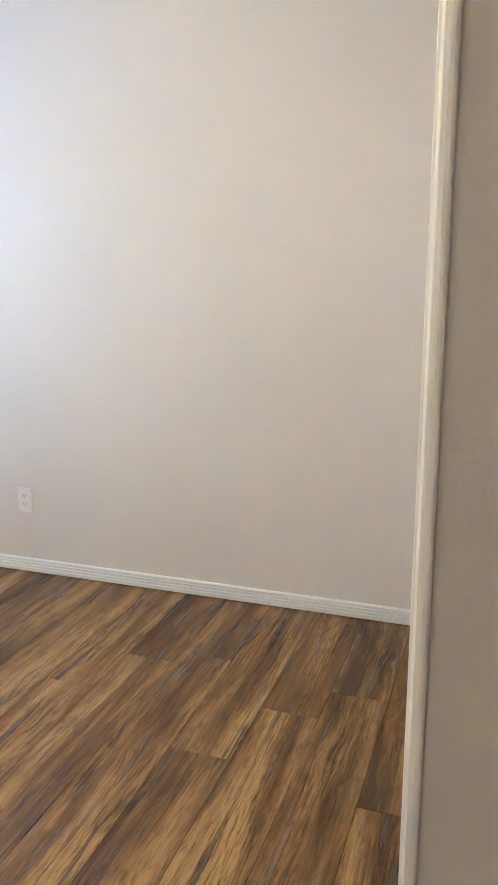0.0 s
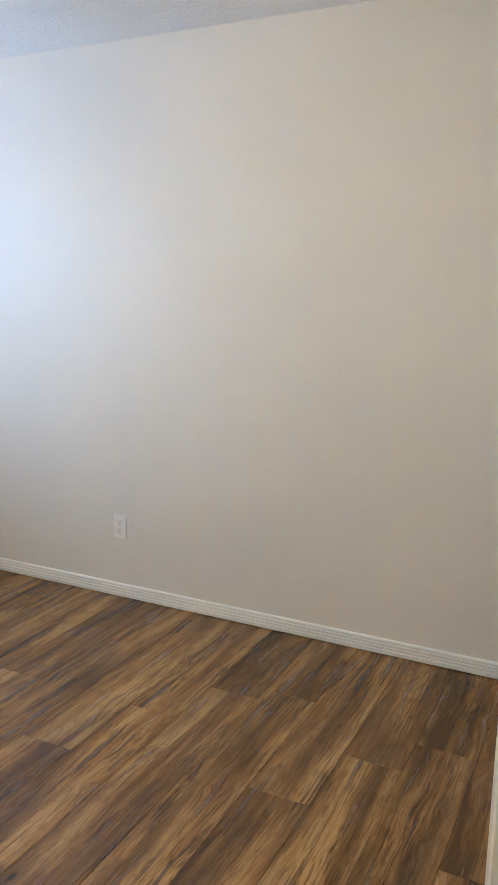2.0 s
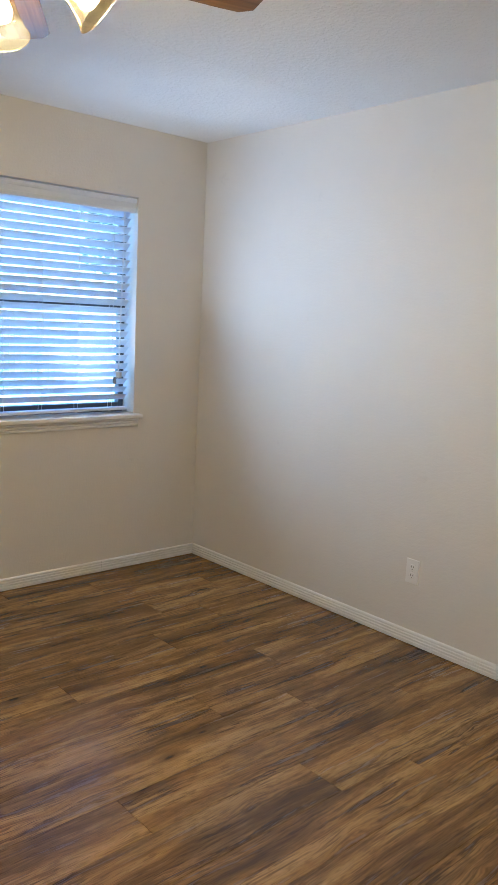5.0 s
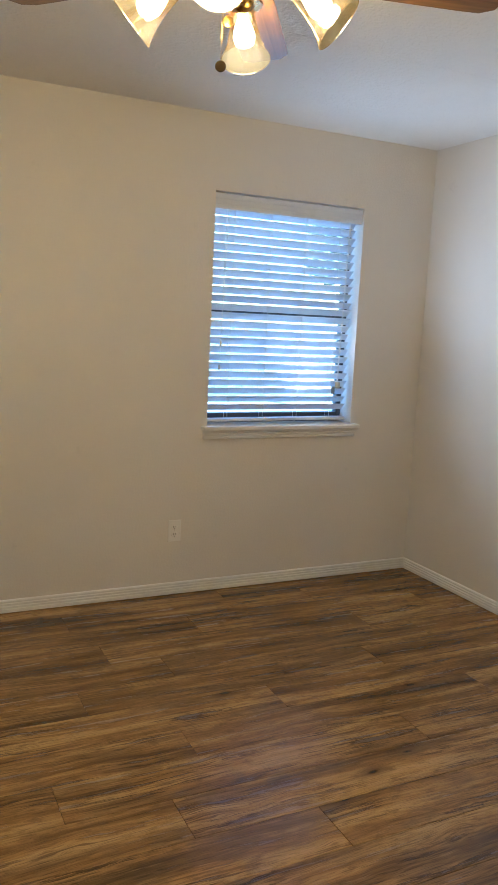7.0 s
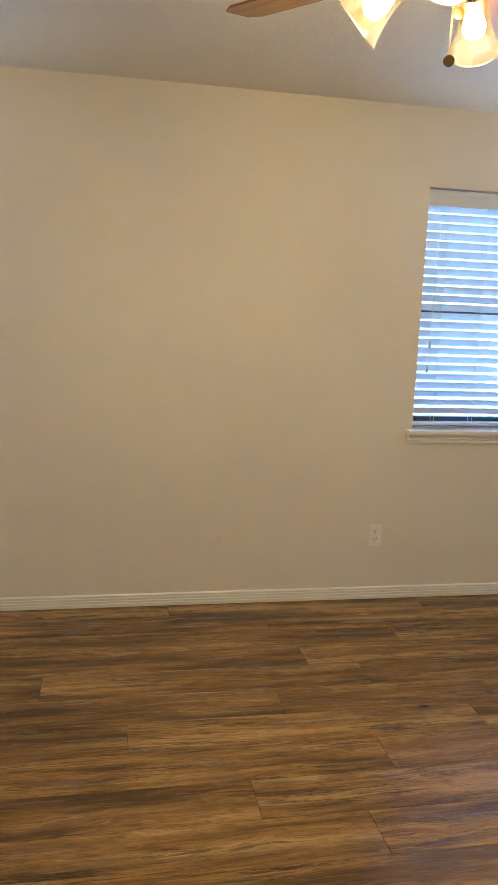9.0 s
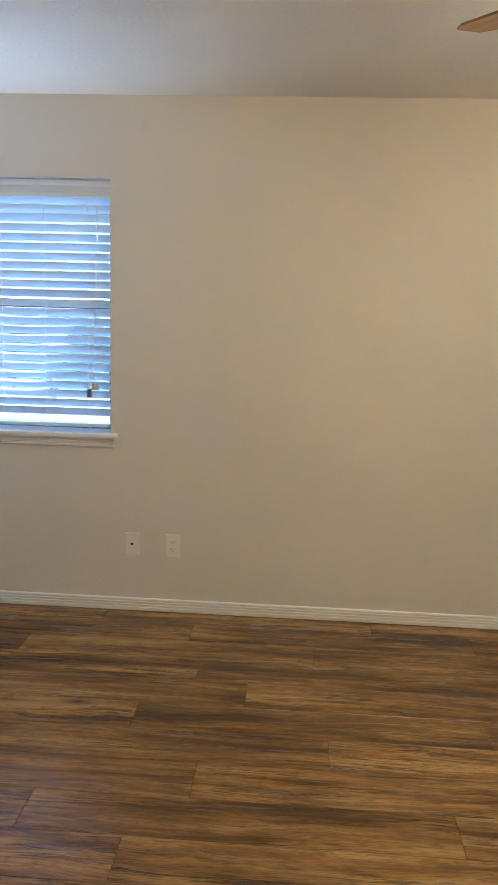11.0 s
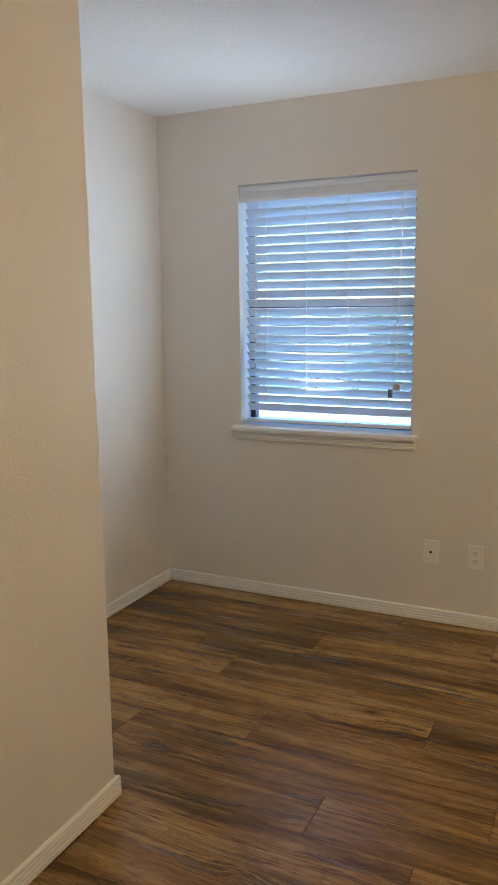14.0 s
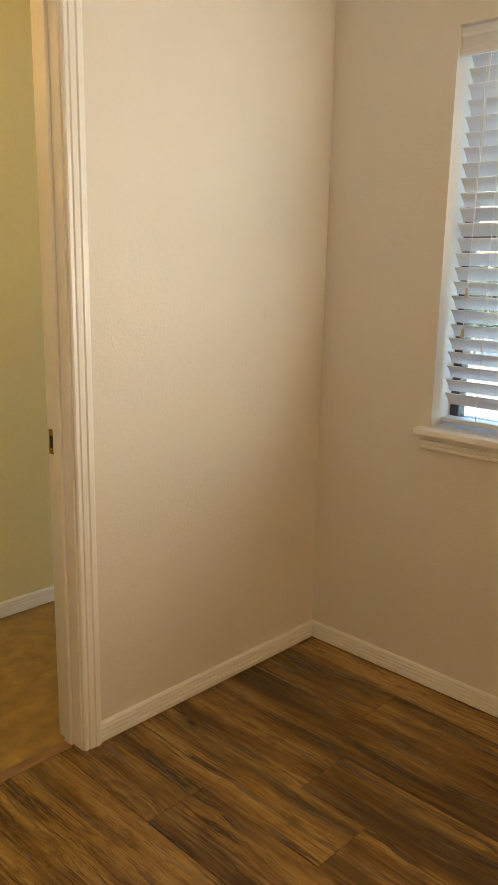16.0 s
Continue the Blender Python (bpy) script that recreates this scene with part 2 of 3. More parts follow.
BARK = plain("bark", (0.12, 0.09, 0.065), 0.9, wear=0.3)
STUCCO = plain("stucco", (0.42, 0.39, 0.34), 0.9, wear=0.1, scale=5)


def blade_wood(name):
    m, n, l, b = material(name)
    co = n.new("ShaderNodeTexCoord").outputs["Object"]
    v = node(n, l, "ShaderNodeVectorMath", {0: co, 1: (2.5, 55.0, 30.0)}, operation="MULTIPLY").outputs[0]
    g = noise_tex(n, l, v, 1.0, 5, 0.6)
    l.new(ramp(n, l, g, [(0.3, (0.055, 0.026, 0.012)), (0.55, (0.16, 0.085, 0.038)), (0.8, (0.25, 0.14, 0.065))]), b.inputs["Base Color"])
    b.inputs["Roughness"].default_value = 0.36
    return m


BLADE = blade_wood("blade_walnut")


# ---- mesh helpers ----
def finish(name, bm, mat, smooth=False):
    bmesh.ops.recalc_face_normals(bm, faces=bm.faces)
    me = bpy.data.meshes.new(name)
    bm.to_mesh(me)
    bm.free()
    me.materials.append(mat)
    if smooth:
        me.shade_smooth()
    return me


def thing(name, bm, mat, label, category, group="", kind="", at=None, smooth=False):
    ob = new(name, finish(name, bm, mat, smooth))
    if at is not None:
        ob.matrix_world = at
    return tagged(ob, label, category, group, kind)


def base(name, at, label, category, group="", kind=""):
    ob = new(name)
    ob.matrix_world = at
    return tagged(ob, label, category, group, kind)


def part(name, bm, mat, parent, label="", m=None, smooth=False):
    me = bm if isinstance(bm, bpy.types.Mesh) else finish(name, bm, mat, smooth)
    ob = new(name, me)
    ob.parent = parent
    if m is not None:
        ob.matrix_local = m
    return tagged(ob, label)


def box(bm, x0, x1, y0, y1, z0, z1, bevel=0.0, segments=1):
    r = bmesh.ops.create_cube(bm, size=1.0, matrix=Matrix.Translation(((x0 + x1) / 2, (y0 + y1) / 2, (z0 + z1) / 2)) @ Matrix.Diagonal((abs(x1 - x0), abs(y1 - y0), abs(z1 - z0), 1)))
    if bevel:
        edges = list({e for v in r["verts"] for e in v.link_edges})
        bmesh.ops.bevel(bm, geom=edges, offset=bevel, segments=segments, affect="EDGES", profile=0.5)
    return bm


def prism(bm, points, m0, length):
    """Extrude a closed outline (a, b) along local z by length; m0 places it."""
    lo = [bm.verts.new(m0 @ Vector((a, b, 0))) for a, b in points]
    hi = [bm.verts.new(m0 @ Vector((a, b, length))) for a, b in points]
    n = len(points)
    bm.faces.new(lo)
    bm.faces.new(hi)
    for i in range(n):
        bm.faces.new((lo[i], lo[(i + 1) % n], hi[(i + 1) % n], hi[i]))
    return bm


def lathe(bm, outline, segments=24, m=Matrix(), cap=True):
    rings = []
    for r, z in outline:
        rings.append([bm.verts.new(m @ Vector((r * math.cos(2 * math.pi * i / segments), r * math.sin(2 * math.pi * i / segments), z))) for i in range(segments)])
    for a, b in zip(rings, rings[1:]):
        for i in range(segments):
            bm.faces.new((a[i], a[(i + 1) % segments], b[(i + 1) % segments], b[i]))
    if cap:
        bm.faces.new(rings[0])
        bm.faces.new(rings[-1])
    return bm


def tube(bm, points, radius, segments=8):
    """A round bar through the points."""
    pts = [Vector(p) for p in points]
    rings = []
    for i, p in enumerate(pts):
        d = (pts[min(i + 1, len(pts) - 1)] - pts[max(i - 1, 0)]).normalized()
        q = d.to_track_quat("Z", "Y").to_matrix()
        rings.append([bm.verts.new(p + q @ Vector((radius * math.cos(2 * math.pi * k / segments), radius * math.sin(2 * math.pi * k / segments), 0))) for k in range(segments)])
    for a, b in zip(rings, rings[1:]):
        for k in range(segments):
            bm.faces.new((a[k], a[(k + 1) % segments], b[(k + 1) % segments], b[k]))
    bm.faces.new(rings[0])
    bm.faces.new(rings[-1])
    return bm


def holed_wall(along, pos, thick, u0, u1, z0, z1, holes):
    """A wall from u0 to u1 along 'x' or 'y', its faces at pos and pos + thick, with openings (u0, u1, z0, z1) through it."""
    us = sorted({u0, u1, *[h[0] for h in holes], *[h[1] for h in holes]})
    zs = sorted({z0, z1, *[h[2] for h in holes], *[h[3] for h in holes]})
    bm = bmesh.new()
    seen = {}

    def vert(i, j, k):
        if (i, j, k) not in seen:
            d = pos + thick * k
            seen[i, j, k] = bm.verts.new((us[i], d, zs[j]) if along == "x" else (d, us[i], zs[j]))
        return seen[i, j, k]

    def solid(i, j):
        if not (0 <= i < len(us) - 1 and 0 <= j < len(zs) - 1):
            return False
        u, z = (us[i] + us[i + 1]) / 2, (zs[j] + zs[j + 1]) / 2
        return not any(h[0] < u < h[1] and h[2] < z < h[3] for h in holes)

    for i in range(len(us) - 1):
        for j in range(len(zs) - 1):
            if not solid(i, j):
                continue
            for k in (0, 1):
                bm.faces.new((vert(i, j, k), vert(i + 1, j, k), vert(i + 1, j + 1, k), vert(i, j + 1, k)))
            for (di, dj), (a, b) in (((-1, 0), ((i, j), (i, j + 1))), ((1, 0), ((i + 1, j), (i + 1, j + 1))), ((0, -1), ((i, j), (i + 1, j))), ((0, 1), ((i, j + 1), (i + 1, j + 1)))):
                if not solid(i + di, j + dj):
                    bm.faces.new((vert(*a, 0), vert(*b, 0), vert(*b, 1), vert(*a, 1)))
    return bm


# ---- the room: walls, floor, ceiling ----
XB, YA, YC, YD, XD, ZC = -3.80, 3.46, -1.725, -0.858, -2.05, 2.44
XE0, XE1, YE = -0.160, -0.03, 1.53
XBACK = 1.05
WIN_W, WIN_Z0, WIN_Z1, WALL_T = 0.88, 0.872, 2.076, 0.16
DOOR_X0, DOOR_X1, DOOR_Z = -2.752, -2.142, 2.03

thing("wall_west", holed_wall("y", XB, -WALL_T, YC - 0.115, YA + 0.115, -0.12, ZC, [(wy, wy + WIN_W, WIN_Z0, WIN_Z1) for wy in WINDOWS]), WALL,
      "off-white textured plaster wall with two window openings", "wall", kind="structure")
thing("wall_north", box(bmesh.new(), XB + 0.001, XBACK + 0.115, YA, YA + 0.115, -0.12, ZC), WALL, "off-white textured plaster wall, faintly smudged", "wall", kind="structure")
thing("wall_south", holed_wall("x", YC, -0.115, XB + 0.001, XBACK + 0.115, 0, ZC, [(DOOR_X0 - 0.019, DOOR_X1 + 0.019, 0, DOOR_Z + 0.019)]), WALL,
      "off-white textured plaster wall with a doorway", "wall", kind="structure")
bm = bmesh.new()
r0 = 0.012
corner = [(XD + r0 - r0 * math.cos(a), YD - r0 + r0 * math.sin(a)) for a in (0, 0.39, 0.785, 1.18, 1.571)]
prism(bm, corner + [(XBACK, YD), (XBACK, YD - 0.115), (XD + 0.115, YD - 0.115), (XD + 0.115, YC), (XD, YC)], Matrix(), ZC)
thing("wall_closet", bm, WALL, "off-white plaster partition wall with a rounded outside corner", "wall", kind="structure")
bm = bmesh.new()
r1 = 0.010
end = [(XE0 + r1 - r1 * math.cos(a), YE + r1 - r1 * math.sin(a)) for a in (0, 0.39, 0.785, 1.18, 1.571)]
end2 = [(XE1 - r1 + r1 * math.cos(a), YE + r1 - r1 * math.sin(a)) for a in (1.571, 1.18, 0.785, 0.39, 0)]
prism(bm, end + end2 + [(XE1, YA), (XE0, YA)], Matrix(), ZC)
thing("wall_east", bm, WALL, "beige plaster wall end beside the opening", "wall", kind="structure")
thing("wall_back", box(bmesh.new(), XBACK, XBACK + 0.115, YC, YA, 0, ZC), WALL, "off-white plaster wall closing the entry side", "wall", kind="structure")
ceiling = thing("ceiling", box(bmesh.new(), XB - WALL_T, XBACK + 0.115, -3.3, YA + 0.115, ZC, ZC + 0.12), CEIL, "white ceiling with sprayed knockdown texture", "ceiling", kind="structure")
# a taped board joint shows as a low ridge along the ceiling
bm = bmesh.new()
prism(bm, [(-0.011, 0.001), (-0.004, -0.0016), (0.004, -0.0016), (0.011, 0.001)], pose(-2.675, 1.35, ZC, 90, 0, 180), 2.1)
thing("ceiling_seam", bm, CEIL, "faint raised plaster joint across the ceiling", "ceiling joint", kind="structure")

floor = thing("floor", box(bmesh.new(), XB - 0.0, XBACK, YC - 0.05, YA, -0.10, -0.006), SUBFLOOR, "wood-look plank floor in golden and grey brown", "floor", kind="structure")
thing("hall_floor", box(bmesh.new(), -4.2, -1.2, -3.2, YC - 0.051, -0.10, -0.004), VINYL, "tan mottled sheet vinyl hall floor", "floor", kind="structure")
thing("threshold", prism(bmesh.new(), [(0, -0.006), (0, 0.002), (0.008, 0.006), (0.034, 0.006), (0.042, 0.002), (0.042, -0.006)],
      Matrix(((0, 0, 1, DOOR_X0 + 0.012), (1, 0, 0, YC - 0.075), (0, 1, 0, 0), (0, 0, 0, 1))), DOOR_X1 - DOOR_X0 - 0.024), THRESH, "brown threshold strip between plank floor and vinyl", "threshold", kind="structure")
thing("hall_wall_south", box(bmesh.new(), -4.2, -1.2, -2.795, -2.68, -0.05, ZC), HALL_WALL, "yellowish painted hall wall", "wall", kind="structure")
thing("hall_wall_west", box(bmesh.new(), -4.3, -4.2, -2.68, YC - 0.115, -0.05, ZC), HALL_WALL, "yellowish painted hall wall", "wall", kind="structure")
thing("hall_wall_east", box(bmesh.new(), -1.2, -1.1, -2.68, YC - 0.115, -0.05, ZC), HALL_WALL, "yellowish painted hall wall", "wall", kind="structure")
# unseen warm point lamp, added to brighten the hall beyond the doorway
lamp("hall_fill_light", "POINT", pose(-2.2, -2.25, 2.25), HALL_W, (1.0, 0.74, 0.34), radius=0.08)

# baseboards: a thin reeded board
BOARD = [(0, 0), (0.0125, 0), (0.0125, 0.0160), (0.0085, 0.0172), (0.0085, 0.0196), (0.0120, 0.0208), (0.0120, 0.0300), (0.0080, 0.0312), (0.0080, 0.0336),
         (0.0114, 0.0348), (0.0114, 0.0440), (0.0074, 0.0452), (0.0074, 0.0476), (0.0104, 0.0488), (0.0104, 0.0560), (0.0070, 0.0605), (0.0030, 0.0620), (0, 0.0620)]


def baseboard(start, end, out):
    """A board along the floor from start to end (x, y); out points into the room."""
    a, b, o = Vector((*start, 0.004)), Vector((*end, 0.004)), Vector((*out, 0))
    d = (b - a).normalized()
    m = Matrix((o, (0, 0, 1), d)).transposed().to_4x4()
    m.translation = a
    thing("baseboard", prism(bmesh.new(), BOARD, m, (b - a).length), TRIM, "white painted reeded baseboard along the wall", "baseboard", kind="structure")


g = 0.0005
baseboard((XB, YC), (XB, 2.808), (1, 0))
baseboard((XB, 2.8095), (XB, YA), (1, 0))
baseboard((XB + 0.0152, YA), (XE0 - g, YA), (0, -1))
baseboard((XB + 0.0152, YC), (DOOR_X0 - 0.063, YC), (0, 1))
baseboard((XD - 0.0120, YD), (XBACK, YD), (0, 1))
baseboard((XD, YC + 0.06), (XD, YD - g), (-1, 0))
baseboard((XE0, 1.60), (XE0, YA - 0.014), (-1, 0))
baseboard((-4.19, -2.68), (-1.21, -2.68), (0, 1))

# door casing and jamb in the south wall
CASE = [(0, 0), (0, 0.009), (0.004, 0.0125), (0.010, 0.0125), (0.0125, 0.0095), (0.016, 0.0095), (0.0185, 0.0135), (0.030, 0.0150), (0.0325, 0.0120), (0.036, 0.0120),
        (0.0385, 0.0165), (0.050, 0.0165), (0.0555, 0.0150), (0.057, 0.012), (0.057, 0)]


def frame_on(along, out, origin):
    """Axes for a casing: across, out of the wall, and up."""
    m = Matrix((along, out, (0, 0, 1))).transposed().to_4x4()
    m.translation = origin
    return m


door = base("door_1", pose((DOOR_X0 + DOOR_X1) / 2, YC - 0.0575, 0), "white cased doorway with an open passage to the hall", "doorway", kind="structure")
inv = door.matrix_world.inverted()


def in_door(name, bm, mat, label="", parent=None):
    bm.transform(inv)
    return part(name, bm, mat, parent or door, label)


in_door("casing", prism(bmesh.new(), CASE, frame_on((-1, 0, 0), (0, 1, 0), (DOOR_X0 - 0.005, YC, 0.0)), DOOR_Z + 0.062), TRIM)
in_door("casing", prism(bmesh.new(), CASE, frame_on((1, 0, 0), (0, 1, 0), (DOOR_X1 + 0.005, YC, 0.0)), DOOR_Z + 0.062), TRIM)
m = Matrix(((0, 0, 1, DOOR_X0 - 0.004), (0, 1, 0, YC), (1, 0, 0, DOOR_Z + 0.005), (0, 0, 0, 1)))
in_door("head_casing", prism(bmesh.new(), CASE, m, DOOR_X1 - DOOR_X0 + 0.008), TRIM)
for xa, xb in ((DOOR_X0 - 0.0185, DOOR_X0), (DOOR_X1, DOOR_X1 + 0.0185)):
    jamb = in_door("jamb", box(bmesh.new(), xa, xb, YC - 0.117, YC - 0.0005, 0.0, DOOR_Z + 0.0185, 0.0015), TRIM)
    if xa < DOOR_X0 < xb + 0.001:
        bm = box(bmesh.new(), DOOR_X0 + 0.0002, DOOR_X0 + 0.0022, YC - 0.108, YC - 0.078, 0.875, 0.945, 0.0008)
        plate = in_door("strike_plate", bm, BRASS, "small brass strike plate", jamb)
        bm = box(bmesh.new(), DOOR_X0 + 0.0020, DOOR_X0 + 0.0028, YC - 0.101, YC - 0.088, 0.893, 0.927)
        in_door("latch_hole", bm, SLOT, "", jamb)
in_door("head_jamb", box(bmesh.new(), DOOR_X0 + 0.0003, DOOR_X1 - 0.0003, YC - 0.117, YC - 0.0005, DOOR_Z, DOOR_Z + 0.0185), TRIM)
in_door("door_stop", box(bmesh.new(), DOOR_X0 + 0.0003, DOOR_X0 + 0.011, YC - 0.074, YC - 0.040, 0.0, DOOR_Z - 0.0005, 0.003, 2), TRIM)
in_door("door_stop", box(bmesh.new(), DOOR_X1 - 0.011, DOOR_X1 - 0.0003, YC - 0.074, YC - 0.040, 0.0, DOOR_Z - 0.0005, 0.003, 2), TRIM)

# casing on the wall end beside the opening
trim = base("opening_trim", pose(XE0, YE, 0), "white painted reeded casing on the edge of the opening", "door casing", kind="structure")
bm = prism(bmesh.new(), [(0.0030, 0.012), (0.0030, -0.0005), (0.0015, -0.0028), (-0.0015, -0.0034), (-0.0060, -0.0028), (-0.0064, -0.0023), (-0.0068, -0.0026), (-0.0110, -0.0012), (-0.0114, -0.0007), (-0.0118, -0.0010),
                         (-0.0145, 0.0000), (-0.0158, 0.0020), (-0.0162, 0.0110), (-0.0200, 0.0170), (-0.0215, 0.0175), (-0.0230, 0.0180), (-0.0240, 0.0200), (-0.0240, 0.0520), (-0.0200, 0.0550), (0.0030, 0.0550)], Matrix(), 2.10)
part("casing", bm, TRIM, trim, m=pose(0, 0, 0.0))


# ---- windows ----
def make_window(index, wy, sash):
    w = base("window_%d" % index, pose(XB, wy, WIN_Z0), "single-hung window with dark metal frame and clear panes", "window", kind="structure")
    H, W = WIN_Z1 - WIN_Z0, WIN_W
    x0, x1 = -WALL_T + 0.005, -WALL_T + 0.050
    fr = bmesh.new()
    box(fr, x0, x1, 0.001, 0.032, 0.026, H - 0.001, 0.003)
    box(fr, x0, x1, W - 0.032, W - 0.001, 0.026, H - 0.001, 0.003)
    box(fr, x0, x1, 0.033, W - 0.033, 0.026, sash, 0.003)
    box(fr, x0, x1, 0.033, W - 0.033, H - 0.034, H - 0.001, 0.003)
    f = part("window_frame", fr, FRAME_METAL, w, "dark metal window frame")
    part("meeting_rail", box(bmesh.new(), x0 + 0.004, x1 + 0.004, 0.033, W - 0.033, 0.610, 0.652, 0.004), FRAME_METAL, w)
    part("pane", box(bmesh.new(), x0 + 0.026, x0 + 0.030, 0.031, W - 0.031, sash - 0.002, 0.612), PANE, w)
    part("pane", box(bmesh.new(), x0 + 0.012, x0 + 0.016, 0.031, W - 0.031, 0.650, H - 0.032), PANE, w)
    # stool with horns and a reeded apron
    st = bmesh.new()
    box(st, -WALL_T + 0.01, 0.0, 0.0006, W - 0.0006, 0.0004, 0.024)
    box(st, 0.0003, 0.048, -0.036, W + 0.036, 0.0, 0.024, 0.006, 3)
    part("window_sill", st, TRIM, w, "white painted sill with rounded nose")
    ap = bmesh.new()
    prof = [(0, 0), (0.012, 0), (0.016, 0.003), (0.016, 0.0125), (0.012, 0.0145), (0.012, 0.0165), (0.019, 0.0185), (0.019, 0.028), (0.014, 0.030), (0.014, 0.032), (0.024, 0.0345), (0.024, 0.0455), (0.020, 0.0465), (0, 0.0465)]
    m = Matrix(((1, 0, 0, 0.0005), (0, 0, 1, -0.022), (0, 1, 0, -0.0470), (0, 0, 0, 1)))
    prism(ap, prof, m, W + 0.044)
    part("apron", ap, TRIM, w, "white moulded apron under the sill")
    return w


def slat_mesh(length):
    bm = bmesh.new()
    top, bot = [], []
    for i in range(7):
        a = -0.025 + 0.05 * i / 6
        crown = 0.0028 * (1 - (a / 0.025) ** 2)
        top.append((a, crown + 0.0013))
        bot.append((a, crown - 0.0013))
    prism(bm, top + bot[::-1], Matrix(((1, 0, 0, 0), (0, 0, 1, 0), (0, 1, 0, 0), (0, 0, 0, 1))), length)
    return finish("slat", bm, SLAT)


def make_blind(wy, tag_side, tilt):
    """A two-inch faux-wood blind inside the window's recess."""
    b = base("window_blind", pose(XB - 0.062, wy, WIN_Z0), "white two-inch slatted window blind, lowered with slats tilted open", "window blind", group="window blinds")
    W, H = WIN_W, WIN_Z1 - WIN_Z0
    va = bmesh.new()
    prof = [(0, 0), (0.008, 0), (0.010, 0.008), (0.010, 0.022), (0.007, 0.025), (0.007, 0.050), (0.010, 0.053), (0.013, 0.062), (0.013, 0.076), (0, 0.076)]
    prism(va, prof, Matrix(((1, 0, 0, 0.040), (0, 0, 1, 0.003), (0, 1, 0, H - 0.084), (0, 0, 0, 1))), W - 0.006)
    part("valance", va, SLAT, b, "white moulded valance")
    part("head_rail", box(bmesh.new(), -0.028, 0.028, 0.014, W - 0.014, H - 0.070, H - 0.026), SLAT, b)
    pitch, n = 0.0436, 24
    z_top = H - 0.088
    slat = slat_mesh(W - 0.030)
    rnd = random.Random(int(wy * 100))
    for i in range(n):
        z = z_top - pitch * i
        part("slat", slat, SLAT, b, m=pose(0.0, 0.015, z, 0, -tilt + rnd.uniform(-1.6, 1.6), 0) @ pose(rnd.uniform(-0.0012, 0.0012), rnd.uniform(-0.002, 0.002), 0, rnd.uniform(-0.12, 0.12), 0, 0))
    rail_z = 0.037
    part("bottom_rail", box(bmesh.new(), -0.025, 0.025, 0.015, W - 0.015, rail_z, rail_z + 0.017, 0.004, 2), SLAT, b, m=pose(0, 0, 0, 0.25, 0, 0))
    ladders = (0.13, 0.34, 0.55, 0.76)
    for ly in ladders:
        c = bmesh.new()
        for dx in (-0.0275, 0.0275):
            tube(c, [(dx * math.cos(radians(tilt)), ly, rail_z + 0.016), (dx * math.cos(radians(tilt)), ly, H - 0.06)], 0.0012, 5)
        for i in range(n):
            z = z_top - pitch * i
            tube(c, [(-0.0275 * math.cos(radians(tilt)), ly, z - 0.0275 * math.sin(radians(tilt)) - 0.002), (0.0275 * math.cos(radians(tilt)), ly, z + 0.0275 * math.sin(radians(tilt)) - 0.002)], 0.0006, 4)
        part("ladder_cord", c, CORD, b)
        part("cord_button", box(bmesh.new(), -0.006, 0.006, ly - 0.006, ly + 0.006, rail_z - 0.003, rail_z + 0.001, 0.001), SLAT, b)

    def cord(y, z1, dy=0.0):
        return part("pull_cord", tube(bmesh.new(), [(0.036, y, H - 0.07), (0.037, y + dy * 0.5, (H + z1) / 2), (0.036, y + dy, z1)], 0.0014, 6), CORD, b)

    def tassel(parent, y, z):
        part("tassel", lathe(bmesh.new(), [(0.002, 0.030), (0.0045, 0.026), (0.0055, 0.016), (0.0075, 0.002), (0.006, 0.0)], 12, pose(0.036, y, z)), TASSEL, parent, "small turned cord tassel")

    a = W - 0.80 if tag_side > 0 else 0.075
    for y, z, dy in ((a, 0.435, -0.004), (a + 0.012, 0.310, -0.020)):
        tassel(cord(y, z + 0.028, dy), y + dy, z)
    b2 = W - 0.070
    lift = cord(b2, 0.228, -0.02)
    cord(b2 + 0.006, 0.224, -0.022)

    def curl(y, z, width, height, bend):
        """A small sheet bent round an upright axis."""
        arc = [(0.034 + bend * math.sin(math.pi * k / 6), y + width * k / 6) for k in range(7)]
        return prism(bmesh.new(), arc + [(x + 0.0012, v) for x, v in arc[::-1]], pose(0, 0, z), height)

    part("warning_tag", curl(b2 - 0.030, 0.225, 0.034, 0.030, 0.010), TAG_PAPER, lift, "curled tan paper tag")
    part("cord_tassel", curl(b2 - 0.052, 0.190, 0.022, 0.040, 0.006), TAG_GREY, lift, "grey cord tassel")
    return b


for i, wy in enumerate(WINDOWS):
    make_window(i + 1, wy, (0.076, 0.048)[i])
    make_blind(wy, 1 if i else -1, 50.0 if i else 41.0)


# ---- wall plates ----
def plate_body(w=0.070, h=0.1145):
    bm = box(bmesh.new(), 0.0002, 0.0060, -w / 2, w / 2, -h / 2, h / 2, 0.0022, 2)
    return bm


